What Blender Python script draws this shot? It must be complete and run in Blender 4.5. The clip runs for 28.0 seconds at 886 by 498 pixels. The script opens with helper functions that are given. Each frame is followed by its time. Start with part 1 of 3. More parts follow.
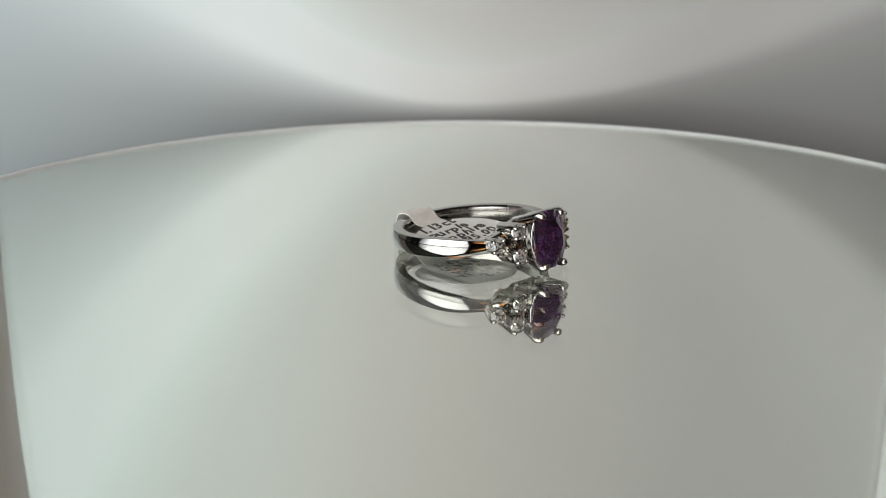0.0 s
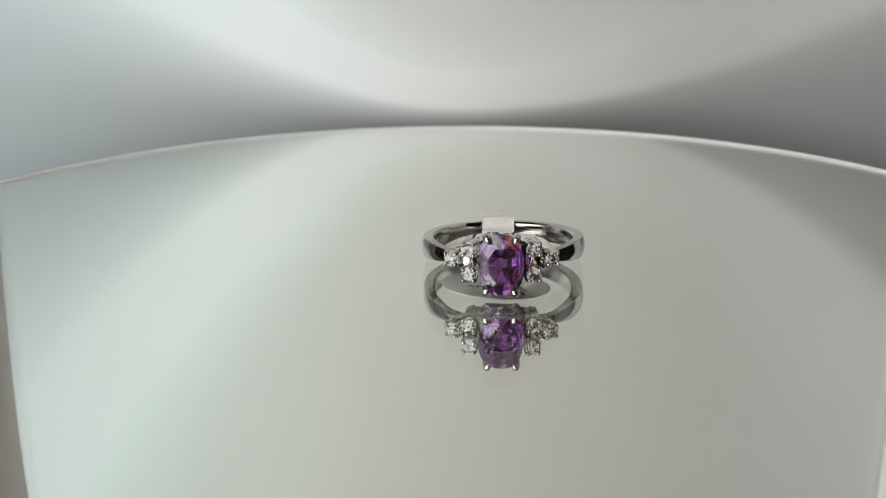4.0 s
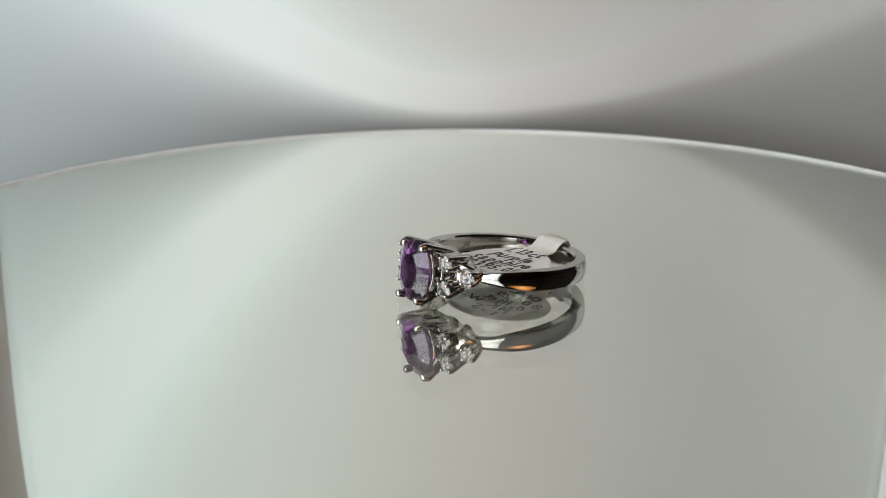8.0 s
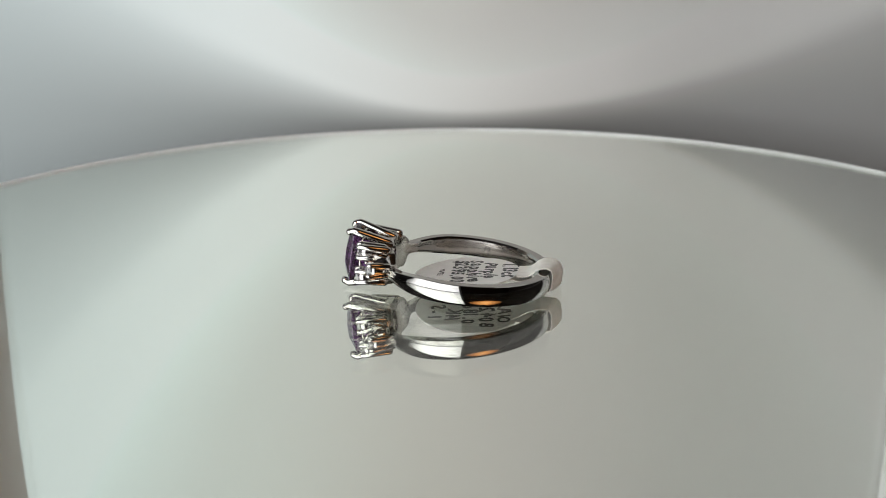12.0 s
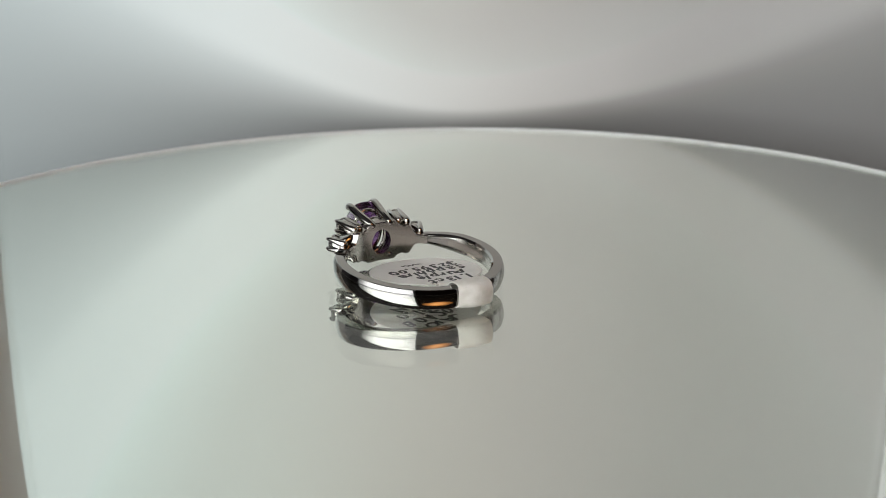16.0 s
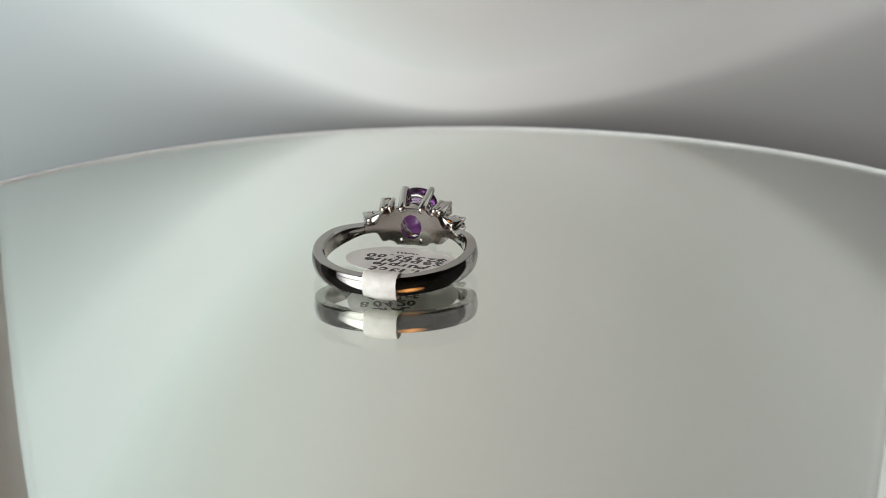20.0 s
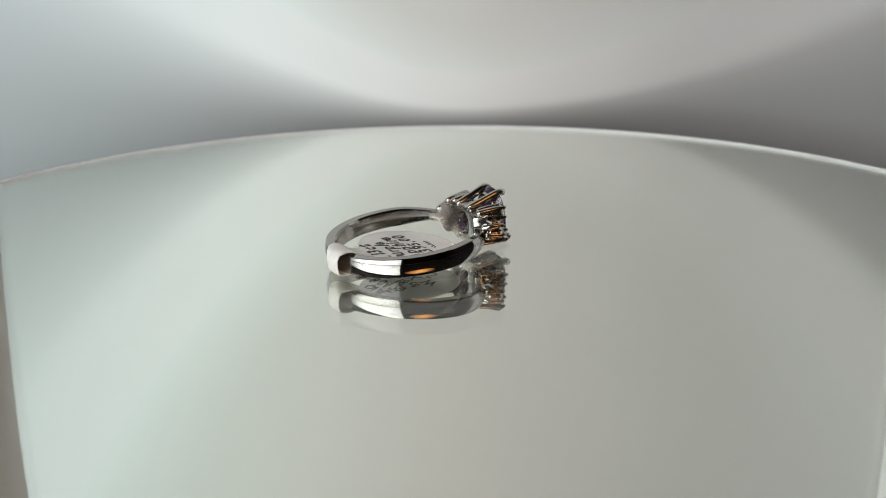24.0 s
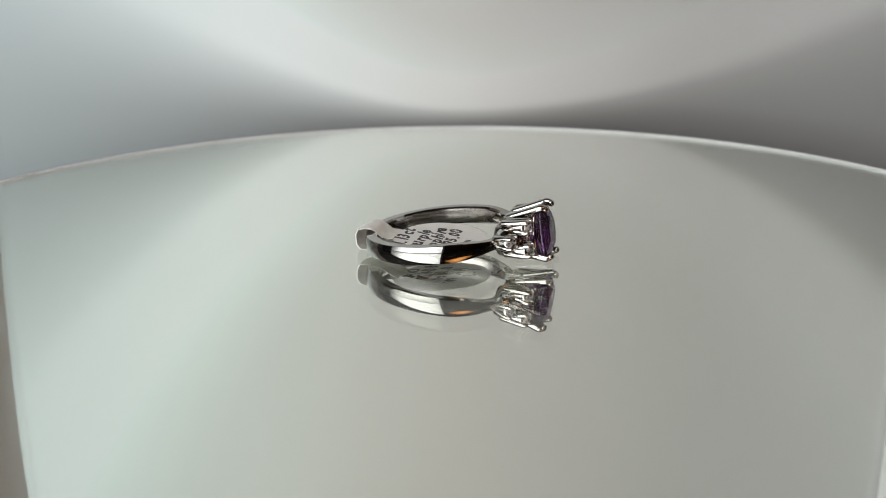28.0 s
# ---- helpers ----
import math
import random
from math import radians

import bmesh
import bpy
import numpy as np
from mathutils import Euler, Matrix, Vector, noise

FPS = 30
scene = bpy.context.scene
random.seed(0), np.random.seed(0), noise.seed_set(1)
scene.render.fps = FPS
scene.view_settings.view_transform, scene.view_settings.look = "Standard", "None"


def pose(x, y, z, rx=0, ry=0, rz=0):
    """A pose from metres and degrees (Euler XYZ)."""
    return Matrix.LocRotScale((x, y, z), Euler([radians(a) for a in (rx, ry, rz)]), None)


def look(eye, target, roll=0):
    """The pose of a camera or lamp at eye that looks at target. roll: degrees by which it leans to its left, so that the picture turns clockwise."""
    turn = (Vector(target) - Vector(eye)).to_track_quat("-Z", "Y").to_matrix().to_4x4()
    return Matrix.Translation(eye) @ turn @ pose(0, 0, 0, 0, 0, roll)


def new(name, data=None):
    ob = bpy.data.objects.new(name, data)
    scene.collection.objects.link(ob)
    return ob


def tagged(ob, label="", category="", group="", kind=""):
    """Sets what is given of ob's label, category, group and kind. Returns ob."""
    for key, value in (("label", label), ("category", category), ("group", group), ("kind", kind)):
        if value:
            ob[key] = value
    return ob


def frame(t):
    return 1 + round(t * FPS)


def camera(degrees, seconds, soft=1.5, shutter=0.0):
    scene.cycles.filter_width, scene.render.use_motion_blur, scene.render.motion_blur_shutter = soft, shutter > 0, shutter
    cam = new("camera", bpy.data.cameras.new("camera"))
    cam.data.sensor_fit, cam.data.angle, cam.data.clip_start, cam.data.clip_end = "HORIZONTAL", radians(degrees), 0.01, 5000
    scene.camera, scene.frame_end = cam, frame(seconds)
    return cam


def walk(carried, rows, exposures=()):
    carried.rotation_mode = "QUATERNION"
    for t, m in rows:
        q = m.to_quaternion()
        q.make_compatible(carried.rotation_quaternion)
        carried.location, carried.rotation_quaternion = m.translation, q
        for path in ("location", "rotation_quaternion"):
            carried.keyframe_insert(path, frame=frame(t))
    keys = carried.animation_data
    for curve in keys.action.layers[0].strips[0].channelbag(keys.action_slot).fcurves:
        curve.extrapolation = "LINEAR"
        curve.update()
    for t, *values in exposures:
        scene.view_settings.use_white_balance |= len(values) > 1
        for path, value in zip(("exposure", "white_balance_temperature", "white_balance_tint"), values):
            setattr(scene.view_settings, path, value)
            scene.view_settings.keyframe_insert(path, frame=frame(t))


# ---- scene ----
# One millimetre is 0.001; the origin is the turntable's axis at the top of its glass.
MM = 0.001
EYE = (-0.06 * MM, -156.75 * MM, 51.24 * MM)
TILT, LEAN, TURN = 17.20, -0.57, -0.34


def view(dip):
    return pose(*EYE, 90 - TILT - dip, 0, -TURN) @ pose(0, 0, 0, 0, 0, LEAN)


cam = camera(38.27, 28.0, 0.7)
cam.data.dof.use_dof, cam.data.dof.focus_distance, cam.data.dof.aperture_fstop = True, 0.161, 40
walk(cam, [(0, view(0.38)), (1, view(0.32)), (2, view(0.24)), (3.5, view(0.16)), (6, view(0.04)), (8, view(0.0)),
           (10, view(0.02)), (12, view(0.04)), (15, view(0.05)), (17, view(0.08)), (19, view(0.10)), (21.5, view(0.15)),
           (24, view(0.16)), (26, view(0.16)), (28, view(0.14))],
     [(0, -0.09), (1.5, -0.03), (3, 0.0), (7, 0.0), (9, -0.02), (12, -0.07), (15, -0.09), (17, -0.03), (20, 0.0), (22, 0.0), (25, -0.05), (28, -0.09)])

# ---- world and exposure ----
world = bpy.data.worlds.new("world")
world.use_nodes = True
world.node_tree.nodes["Background"].inputs["Color"].default_value = (0.02, 0.02, 0.022, 1)
world.node_tree.nodes["Background"].inputs["Strength"].default_value = 0.3
scene.world = world
scene.view_settings.exposure = 0.0
PANEL_GLOW = 0.715
WINDOW_GLOW = 4.0
WARM_STRENGTH = 4.2


# ---- materials ----
def material(name):
    m = bpy.data.materials.new(name)
    m.use_nodes = True
    nt = m.node_tree
    return m, nt, nt.nodes["Principled BSDF"], nt.nodes["Material Output"]


def node(nt, kind, **values):
    n = nt.nodes.new(kind)
    for key, value in values.items():
        n.inputs[key.replace("_", " ")].default_value = value
    return n


def maths(nt, op, a, b=None, c=None, clamp=False):
    n = nt.nodes.new("ShaderNodeMath")
    n.operation, n.use_clamp = op, clamp
    for i, v in enumerate((a, b, c)):
        if v is None:
            continue
        if isinstance(v, (int, float)):
            n.inputs[i].default_value = v
        else:
            nt.links.new(v, n.inputs[i])
    return n.outputs[0]


def noise_out(nt, scale, detail=3.0, rough=0.55):
    tc = nt.nodes.new("ShaderNodeTexCoord")
    n = node(nt, "ShaderNodeTexNoise", Scale=scale, Detail=detail, Roughness=rough)
    nt.links.new(tc.outputs["Object"], n.inputs["Vector"])
    return n.outputs["Fac"]


def ramp(nt, fac, stops):
    r = nt.nodes.new("ShaderNodeValToRGB")
    r.color_ramp.interpolation = "B_SPLINE"
    while len(r.color_ramp.elements) < len(stops):
        r.color_ramp.elements.new(0.5)
    for e, (at, col) in zip(r.color_ramp.elements, stops):
        e.position, e.color = at, (*col, 1) if len(col) == 3 else col
    nt.links.new(fac, r.inputs["Fac"])
    return r.outputs["Color"]


def bump(nt, bsdf, height, strength, distance):
    b = node(nt, "ShaderNodeBump", Strength=strength, Distance=distance)
    nt.links.new(height, b.inputs["Height"])
    nt.links.new(b.outputs["Normal"], bsdf.inputs["Normal"])


def plain(name, c1, c2, scale, rough=0.5, metal=0.0, bumpy=0.0, dist=0.0001):
    m, nt, p, out = material(name)
    f = noise_out(nt, scale)
    nt.links.new(ramp(nt, f, [(0.3, c1), (0.7, c2)]), p.inputs["Base Color"])
    p.inputs["Roughness"].default_value, p.inputs["Metallic"].default_value = rough, metal
    if bumpy:
        bump(nt, p, noise_out(nt, scale * 4), bumpy, dist)
    return m


def metal_mat(name, tone, rough):
    m, nt, p, out = material(name)
    p.inputs["Metallic"].default_value = 1.0
    f = noise_out(nt, 900, 4)
    nt.links.new(ramp(nt, f, [(0.35, tuple(v * 0.94 for v in tone)), (0.65, tone)]), p.inputs["Base Color"])
    g = noise_out(nt, 2600, 5)
    nt.links.new(maths(nt, "MULTIPLY_ADD", g, rough * 1.4, rough * 0.3), p.inputs["Roughness"])
    bump(nt, p, noise_out(nt, 700, 2), 0.06, 0.00005)
    return m


def gem_mat(name, tint, ior, glint_paint, share):
    """Cut stone: white surface gloss over tinted refraction, with a share of diffuse colour painted with its inner
    glints.
    """
    m, nt, p, out = material(name)
    nt.nodes.remove(p)
    inner = node(nt, "ShaderNodeBsdfRefraction", IOR=ior, Roughness=0.0)
    inner.inputs["Color"].default_value = (*tint, 1)
    face = node(nt, "ShaderNodeBsdfGlossy", Roughness=0.0)
    face.inputs["Color"].default_value = (0.98, 0.98, 0.98, 1)
    g = nt.nodes.new("ShaderNodeMixShader")
    nt.links.new(node(nt, "ShaderNodeFresnel", IOR=ior).outputs[0], g.inputs[0])
    nt.links.new(inner.outputs[0], g.inputs[1])
    nt.links.new(face.outputs[0], g.inputs[2])
    mix = nt.nodes.new("ShaderNodeMixShader")
    mix.inputs[0].default_value = share
    nt.links.new(g.outputs[0], mix.inputs[1])
    nt.links.new(glint_paint(nt), mix.inputs[2])
    nt.links.new(mix.outputs[0], out.inputs["Surface"])
    return m


def purple_glints(nt):
    # inner reflections and pale facets, painted as dark and lavender patches
    d = nt.nodes.new("ShaderNodeBsdfDiffuse")
    nt.links.new(ramp(nt, noise_out(nt, 520, 2), [(0.38, (0.05, 0.03, 0.07)), (0.62, (0.46, 0.38, 0.50))]), d.inputs["Color"])
    return d.outputs[0]


def painted_sparkle(nt):
    """Facet glints of a brilliant, painted as small angular cells of light and dark."""
    d = node(nt, "ShaderNodeBsdfDiffuse")
    tc = nt.nodes.new("ShaderNodeTexCoord")
    cells = node(nt, "ShaderNodeTexVoronoi", Scale=4200.0)
    nt.links.new(tc.outputs["Object"], cells.inputs["Vector"])
    parts = nt.nodes.new("ShaderNodeSeparateColor")
    nt.links.new(cells.outputs["Color"], parts.inputs[0])
    tone = maths(nt, "POWER", maths(nt, "MULTIPLY_ADD", parts.outputs[0], 2.6, -0.7, clamp=True), 0.8)
    hue = nt.nodes.new("ShaderNodeCombineColor")
    for k, share in enumerate((1.0, 0.985, 0.95)):
        nt.links.new(maths(nt, "MULTIPLY_ADD", tone, 0.96 * share, 0.02), hue.inputs[k])
    nt.links.new(hue.outputs[0], d.inputs["Color"])
    return d.outputs[0]


# one metal in three tones: inside and setting painted lighter for their brighter reflections
GOLD = metal_mat("polished_white_gold", (0.40, 0.385, 0.365), 0.05)
# the inside also has a rougher finish
GOLD_IN_LIT = metal_mat("white_gold_inside_lit", (0.50, 0.465, 0.43), 0.20)
GOLD_HEAD_LIT = metal_mat("white_gold_setting_lit", (0.57, 0.55, 0.52), 0.08)
SAPPHIRE = gem_mat("purple_sapphire", (0.50, 0.30, 0.56), 1.78, purple_glints, 0.06)
DIAMOND = gem_mat("diamond", (0.97, 0.96, 0.94), 2.4, painted_sparkle, 0.52)
m, nt, p, out = material("clear_plate_glass")
GLASS = m
nt.nodes.remove(p)
lw = node(nt, "ShaderNodeLayerWeight", Blend=0.5)
shine = maths(nt, "MULTIPLY_ADD", maths(nt, "POWER", lw.outputs["Facing"], 5.0), 0.88, 0.04)
clear = nt.nodes.new("ShaderNodeBsdfTransparent")
clear.inputs["Color"].default_value = (0.985, 0.998, 0.985, 1)
gloss = node(nt, "ShaderNodeBsdfGlossy", Roughness=0.0)
both = nt.nodes.new("ShaderNodeMixShader")
nt.links.new(shine, both.inputs[0])
nt.links.new(clear.outputs[0], both.inputs[1])
nt.links.new(gloss.outputs[0], both.inputs[2])
nt.links.new(both.outputs[0], out.inputs["Surface"])
INK = plain("black_ink", (0.012, 0.012, 0.014), (0.03, 0.03, 0.032), 900, 0.5)
STAMP = metal_mat("stamped_metal", (0.30, 0.28, 0.26), 0.4)
STRIP = plain("crinkled_paper", (0.74, 0.72, 0.66), (0.90, 0.89, 0.84), 1000, 0.5, 0, 0.6, 0.0001)
PAPER = plain("coated_paper", (0.83, 0.83, 0.80), (0.90, 0.90, 0.87), 700, 0.5, 0, 0.4, 0.00008)
m, nt, p, out = material("ground_glass_edge")
FROST = m
nt.links.new(ramp(nt, noise_out(nt, 300), [(0.3, (0.66, 0.68, 0.675)), (0.7, (0.74, 0.76, 0.755))]), p.inputs["Base Color"])
p.inputs["Roughness"].default_value, p.inputs["Specular IOR Level"].default_value = 1.0, 0.05
sheen = node(nt, "ShaderNodeBsdfGlossy", Roughness=0.32)
sheen.inputs["Color"].default_value = (0.86, 0.88, 0.87, 1)
half_way = node(nt, "ShaderNodeMixShader", Fac=0.08)
nt.links.new(p.outputs[0], half_way.inputs[1])
nt.links.new(sheen.outputs[0], half_way.inputs[2])
nt.links.new(half_way.outputs[0], out.inputs["Surface"])
SHELL = plain("grey_white_plastic", (0.30, 0.30, 0.30), (0.33, 0.33, 0.33), 60, 0.45, 0, 0.03, 0.0004)
DECK = plain("grey_plastic_base", (0.30, 0.30, 0.29), (0.34, 0.34, 0.33), 60, 0.5)
DARK = plain("brown_painted_wall", (0.027, 0.023, 0.026), (0.040, 0.033, 0.035), 3, 0.8)
WALL_WHITE = plain("white_plastic", (0.60, 0.60, 0.60), (0.66, 0.66, 0.66), 60, 0.45, 0, 0.03, 0.0004)
WOOD = plain("dark_wood_tabletop", (0.03, 0.018, 0.01), (0.07, 0.04, 0.022), 9, 0.45)
DUST = plain("pale_dust", (0.30, 0.31, 0.30), (0.45, 0.45, 0.44), 800, 0.8)
DUST.node_tree.nodes["Principled BSDF"].inputs["Alpha"].default_value = 0.15

m, nt, p, out = material("silvered_back")
nt.nodes.remove(p)
MIRROR = m
g = node(nt, "ShaderNodeBsdfGlossy", Roughness=0.0)
g.inputs["Color"].default_value = (0.965, 0.965, 0.932, 1)
haze = nt.nodes.new("ShaderNodeBsdfDiffuse")
nt.links.new(ramp(nt, noise_out(nt, 35, 4), [(0.3, (0.012, 0.013, 0.012)), (0.7, (0.026, 0.027, 0.025))]), haze.inputs["Color"])
add = nt.nodes.new("ShaderNodeAddShader")
nt.links.new(g.outputs[0], add.inputs[0])
nt.links.new(haze.outputs[0], add.inputs[1])
nt.links.new(add.outputs[0], out.inputs["Surface"])


m, nt, p, out = material("bright_overcast_sky")
SKY = m
nt.nodes.remove(p)
tc = nt.nodes.new("ShaderNodeTexCoord")
sx = nt.nodes.new("ShaderNodeSeparateXYZ")
nt.links.new(tc.outputs["Object"], sx.inputs[0])
# sky glow faded towards both ends to taper its reflection in the band
across = maths(nt, "MULTIPLY_ADD", sx.outputs[0], 0.11, 1.0, clamp=True)
end_fade = ramp(nt, maths(nt, "ADD", across, maths(nt, "MULTIPLY_ADD", noise_out(nt, 2.4, 3), 0.2, -0.10)),
              [(0.0, (0.12, 0.125, 0.13)), (0.45, (0.22, 0.23, 0.235)), (0.66, (0.72, 0.74, 0.76)), (0.78, (1.0, 1.03, 1.05)), (0.93, (1.0, 1.03, 1.05)), (1.0, (0.32, 0.33, 0.34))])
e = node(nt, "ShaderNodeEmission", Strength=WINDOW_GLOW)
nt.links.new(end_fade, e.inputs["Color"])
nt.links.new(e.outputs[0], out.inputs["Surface"])
# emission of the added warm source, fading out from its centre
m, nt, p, out = material("warm_glow_fill")
GLOW_WARM = m
nt.nodes.remove(p)
tc = nt.nodes.new("ShaderNodeTexCoord")
far = nt.nodes.new("ShaderNodeVectorMath")
far.operation = "LENGTH"
nt.links.new(tc.outputs["Object"], far.inputs[0])
warm = ramp(nt, maths(nt, "MULTIPLY", far.outputs["Value"], 1 / 0.36, clamp=True),
            [(0.0, (1.0, 0.62, 0.30)), (0.25, (0.85, 0.42, 0.15)), (0.6, (0.35, 0.14, 0.04)), (1.0, (0.10, 0.04, 0.012))])
e = node(nt, "ShaderNodeEmission", Strength=WARM_STRENGTH)
nt.links.new(warm, e.inputs["Color"])
nt.links.new(e.outputs[0], out.inputs["Surface"])

# backlit translucent screen: glow painted by ramps above a slanting seam, brightest along it
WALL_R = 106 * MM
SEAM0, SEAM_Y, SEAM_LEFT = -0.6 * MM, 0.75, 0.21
m, nt, p, out = material("painted_glow_plastic")
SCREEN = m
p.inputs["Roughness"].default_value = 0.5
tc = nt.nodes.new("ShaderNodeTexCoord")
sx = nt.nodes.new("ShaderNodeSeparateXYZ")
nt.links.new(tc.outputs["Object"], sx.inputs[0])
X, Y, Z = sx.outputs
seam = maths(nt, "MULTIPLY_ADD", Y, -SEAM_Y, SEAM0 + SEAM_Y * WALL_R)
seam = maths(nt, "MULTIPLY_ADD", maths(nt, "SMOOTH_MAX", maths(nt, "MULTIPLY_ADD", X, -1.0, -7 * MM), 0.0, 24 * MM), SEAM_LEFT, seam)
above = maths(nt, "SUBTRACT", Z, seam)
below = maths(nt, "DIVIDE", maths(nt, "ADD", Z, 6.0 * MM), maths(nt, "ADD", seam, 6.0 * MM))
# painted step from the dull lower wall up to the bright seam
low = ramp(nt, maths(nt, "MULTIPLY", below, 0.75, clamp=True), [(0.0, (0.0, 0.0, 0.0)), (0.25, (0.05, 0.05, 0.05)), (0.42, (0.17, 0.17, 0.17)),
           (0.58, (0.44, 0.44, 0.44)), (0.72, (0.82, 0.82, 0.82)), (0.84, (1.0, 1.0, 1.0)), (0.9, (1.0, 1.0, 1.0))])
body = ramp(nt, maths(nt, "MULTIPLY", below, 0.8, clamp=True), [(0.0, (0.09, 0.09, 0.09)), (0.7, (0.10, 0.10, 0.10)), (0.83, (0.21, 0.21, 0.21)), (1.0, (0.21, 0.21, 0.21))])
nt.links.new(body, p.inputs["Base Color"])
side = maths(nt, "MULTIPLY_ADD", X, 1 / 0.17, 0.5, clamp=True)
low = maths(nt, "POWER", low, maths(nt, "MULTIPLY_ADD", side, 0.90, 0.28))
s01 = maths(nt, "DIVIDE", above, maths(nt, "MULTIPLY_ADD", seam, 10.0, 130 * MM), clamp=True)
# light falloff away from the seam, painted into the emission
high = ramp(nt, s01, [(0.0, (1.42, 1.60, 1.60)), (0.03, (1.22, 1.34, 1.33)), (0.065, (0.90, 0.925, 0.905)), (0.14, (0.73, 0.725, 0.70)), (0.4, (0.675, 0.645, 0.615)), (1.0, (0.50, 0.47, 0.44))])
# left-to-right light gradient, painted: cool and bright left, warm and dull right
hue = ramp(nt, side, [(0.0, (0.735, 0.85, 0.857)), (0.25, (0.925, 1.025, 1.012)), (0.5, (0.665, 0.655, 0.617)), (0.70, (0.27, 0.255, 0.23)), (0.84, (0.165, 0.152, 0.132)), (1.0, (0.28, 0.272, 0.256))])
# painted light level of the wall below the seam
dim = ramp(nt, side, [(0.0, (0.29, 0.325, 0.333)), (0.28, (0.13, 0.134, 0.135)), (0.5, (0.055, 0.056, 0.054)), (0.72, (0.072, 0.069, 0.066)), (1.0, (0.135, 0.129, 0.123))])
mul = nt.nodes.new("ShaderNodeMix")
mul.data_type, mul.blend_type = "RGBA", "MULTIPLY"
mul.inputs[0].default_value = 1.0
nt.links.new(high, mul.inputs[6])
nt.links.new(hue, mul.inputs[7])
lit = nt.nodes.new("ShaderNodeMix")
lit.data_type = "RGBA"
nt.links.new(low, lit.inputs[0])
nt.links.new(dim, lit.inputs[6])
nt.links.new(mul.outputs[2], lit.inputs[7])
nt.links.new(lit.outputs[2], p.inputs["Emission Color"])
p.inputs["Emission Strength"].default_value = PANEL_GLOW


# ---- building helpers ----
def mesh_of(name, bm, mat, smooth=False):
    bmesh.ops.recalc_face_normals(bm, faces=bm.faces)
    me = bpy.data.meshes.new(name)
    if smooth:
        for fc in bm.faces:
            fc.smooth = True
    bm.to_mesh(me)
    bm.free()
    me.materials.append(mat)
    return me


def part(name, bm, mat, parent=None, label="", smooth=False):
    ob = new(name, mesh_of(name, bm, mat, smooth))
    if parent is not None:
        ob.parent = parent
    return tagged(ob, label) if label else ob


def sharp_edges(me, deg):
    bm = bmesh.new()
    bm.from_mesh(me)
    for e in bm.edges:
        e.smooth = len(e.link_faces) == 2 and e.calc_face_angle(0) < radians(deg)
    bm.to_mesh(me)
    bm.free()


def quad_grid(bm, rows, close_u=False, close_v=False):
    """Faces between rows of points; each row is a list of places."""
    vs = [[bm.verts.new(q) for q in r] for r in rows]
    nu, nv = len(vs), len(vs[0])
    for i in range(nu if close_u else nu - 1):
        for j in range(nv if close_v else nv - 1):
            a, b = vs[i], vs[(i + 1) % nu]
            bm.faces.new((a[j], b[j], b[(j + 1) % nv], a[(j + 1) % nv]))
    return vs


def tube(bm, points, radii, n=10, caps=True):
    """A round bar through points (mm) with radii (mm), its ends rounded."""
    pts = [Vector(q) for q in points]
    rr = list(radii)
    if caps:
        d0, d1 = (pts[0] - pts[1]).normalized(), (pts[-1] - pts[-2]).normalized()
        r0, r1 = rr[0], rr[-1]
        pts = [pts[0] + d0 * r0 * 0.95, pts[0] + d0 * r0 * 0.6] + pts + [pts[-1] + d1 * r1 * 0.6, pts[-1] + d1 * r1 * 0.95]
        rr = [r0 * 0.25, r0 * 0.78] + rr + [r1 * 0.78, r1 * 0.25]
    rows = []
    ref = Vector((0.31, 0.2, 0.93)).normalized()
    for i, q in enumerate(pts):
        d = (pts[min(i + 1, len(pts) - 1)] - pts[max(i - 1, 0)]).normalized()
        u = d.cross(ref).normalized()
        v = d.cross(u)
        rows.append([(q + (u * math.cos(a) + v * math.sin(a)) * rr[i]) * MM for a in [2 * math.pi * k / n for k in range(n)]])
    vs = quad_grid(bm, rows, close_v=True)
    bm.faces.new(vs[0])
    bm.faces.new(vs[-1])


def ball(bm, c, r, n=12):
    m4 = Matrix.Translation(Vector(c) * MM) @ Matrix.Diagonal((r * MM, r * MM, r * MM, 1))
    bmesh.ops.create_uvsphere(bm, u_segments=n, v_segments=n // 2 + 2, radius=1, matrix=m4)


def lathe(bm, profile, n=96, a0=0.0, a1=2 * math.pi):
    """Turn a closed profile of (radius, height) in mm about the vertical axis."""
    full = abs(a1 - a0 - 2 * math.pi) < 1e-6
    cols = n if full else n + 1
    rows = []
    for k in range(cols):
        a = a0 + (a1 - a0) * k / n
        rows.append([(r * MM * math.cos(a), r * MM * math.sin(a), z * MM) for r, z in profile])
    vs = quad_grid(bm, rows, close_u=full, close_v=True)
    if not full:
        bm.faces.new(vs[0])
        bm.faces.new(vs[-1])


def box(bm, x0, x1, y0, y1, z0, z1):
    bmesh.ops.create_cube(bm, size=1, matrix=Matrix.Translation(((x0 + x1) / 2, (y0 + y1) / 2, (z0 + z1) / 2))
                          @ Matrix.Diagonal((x1 - x0, y1 - y0, z1 - z0, 1)))


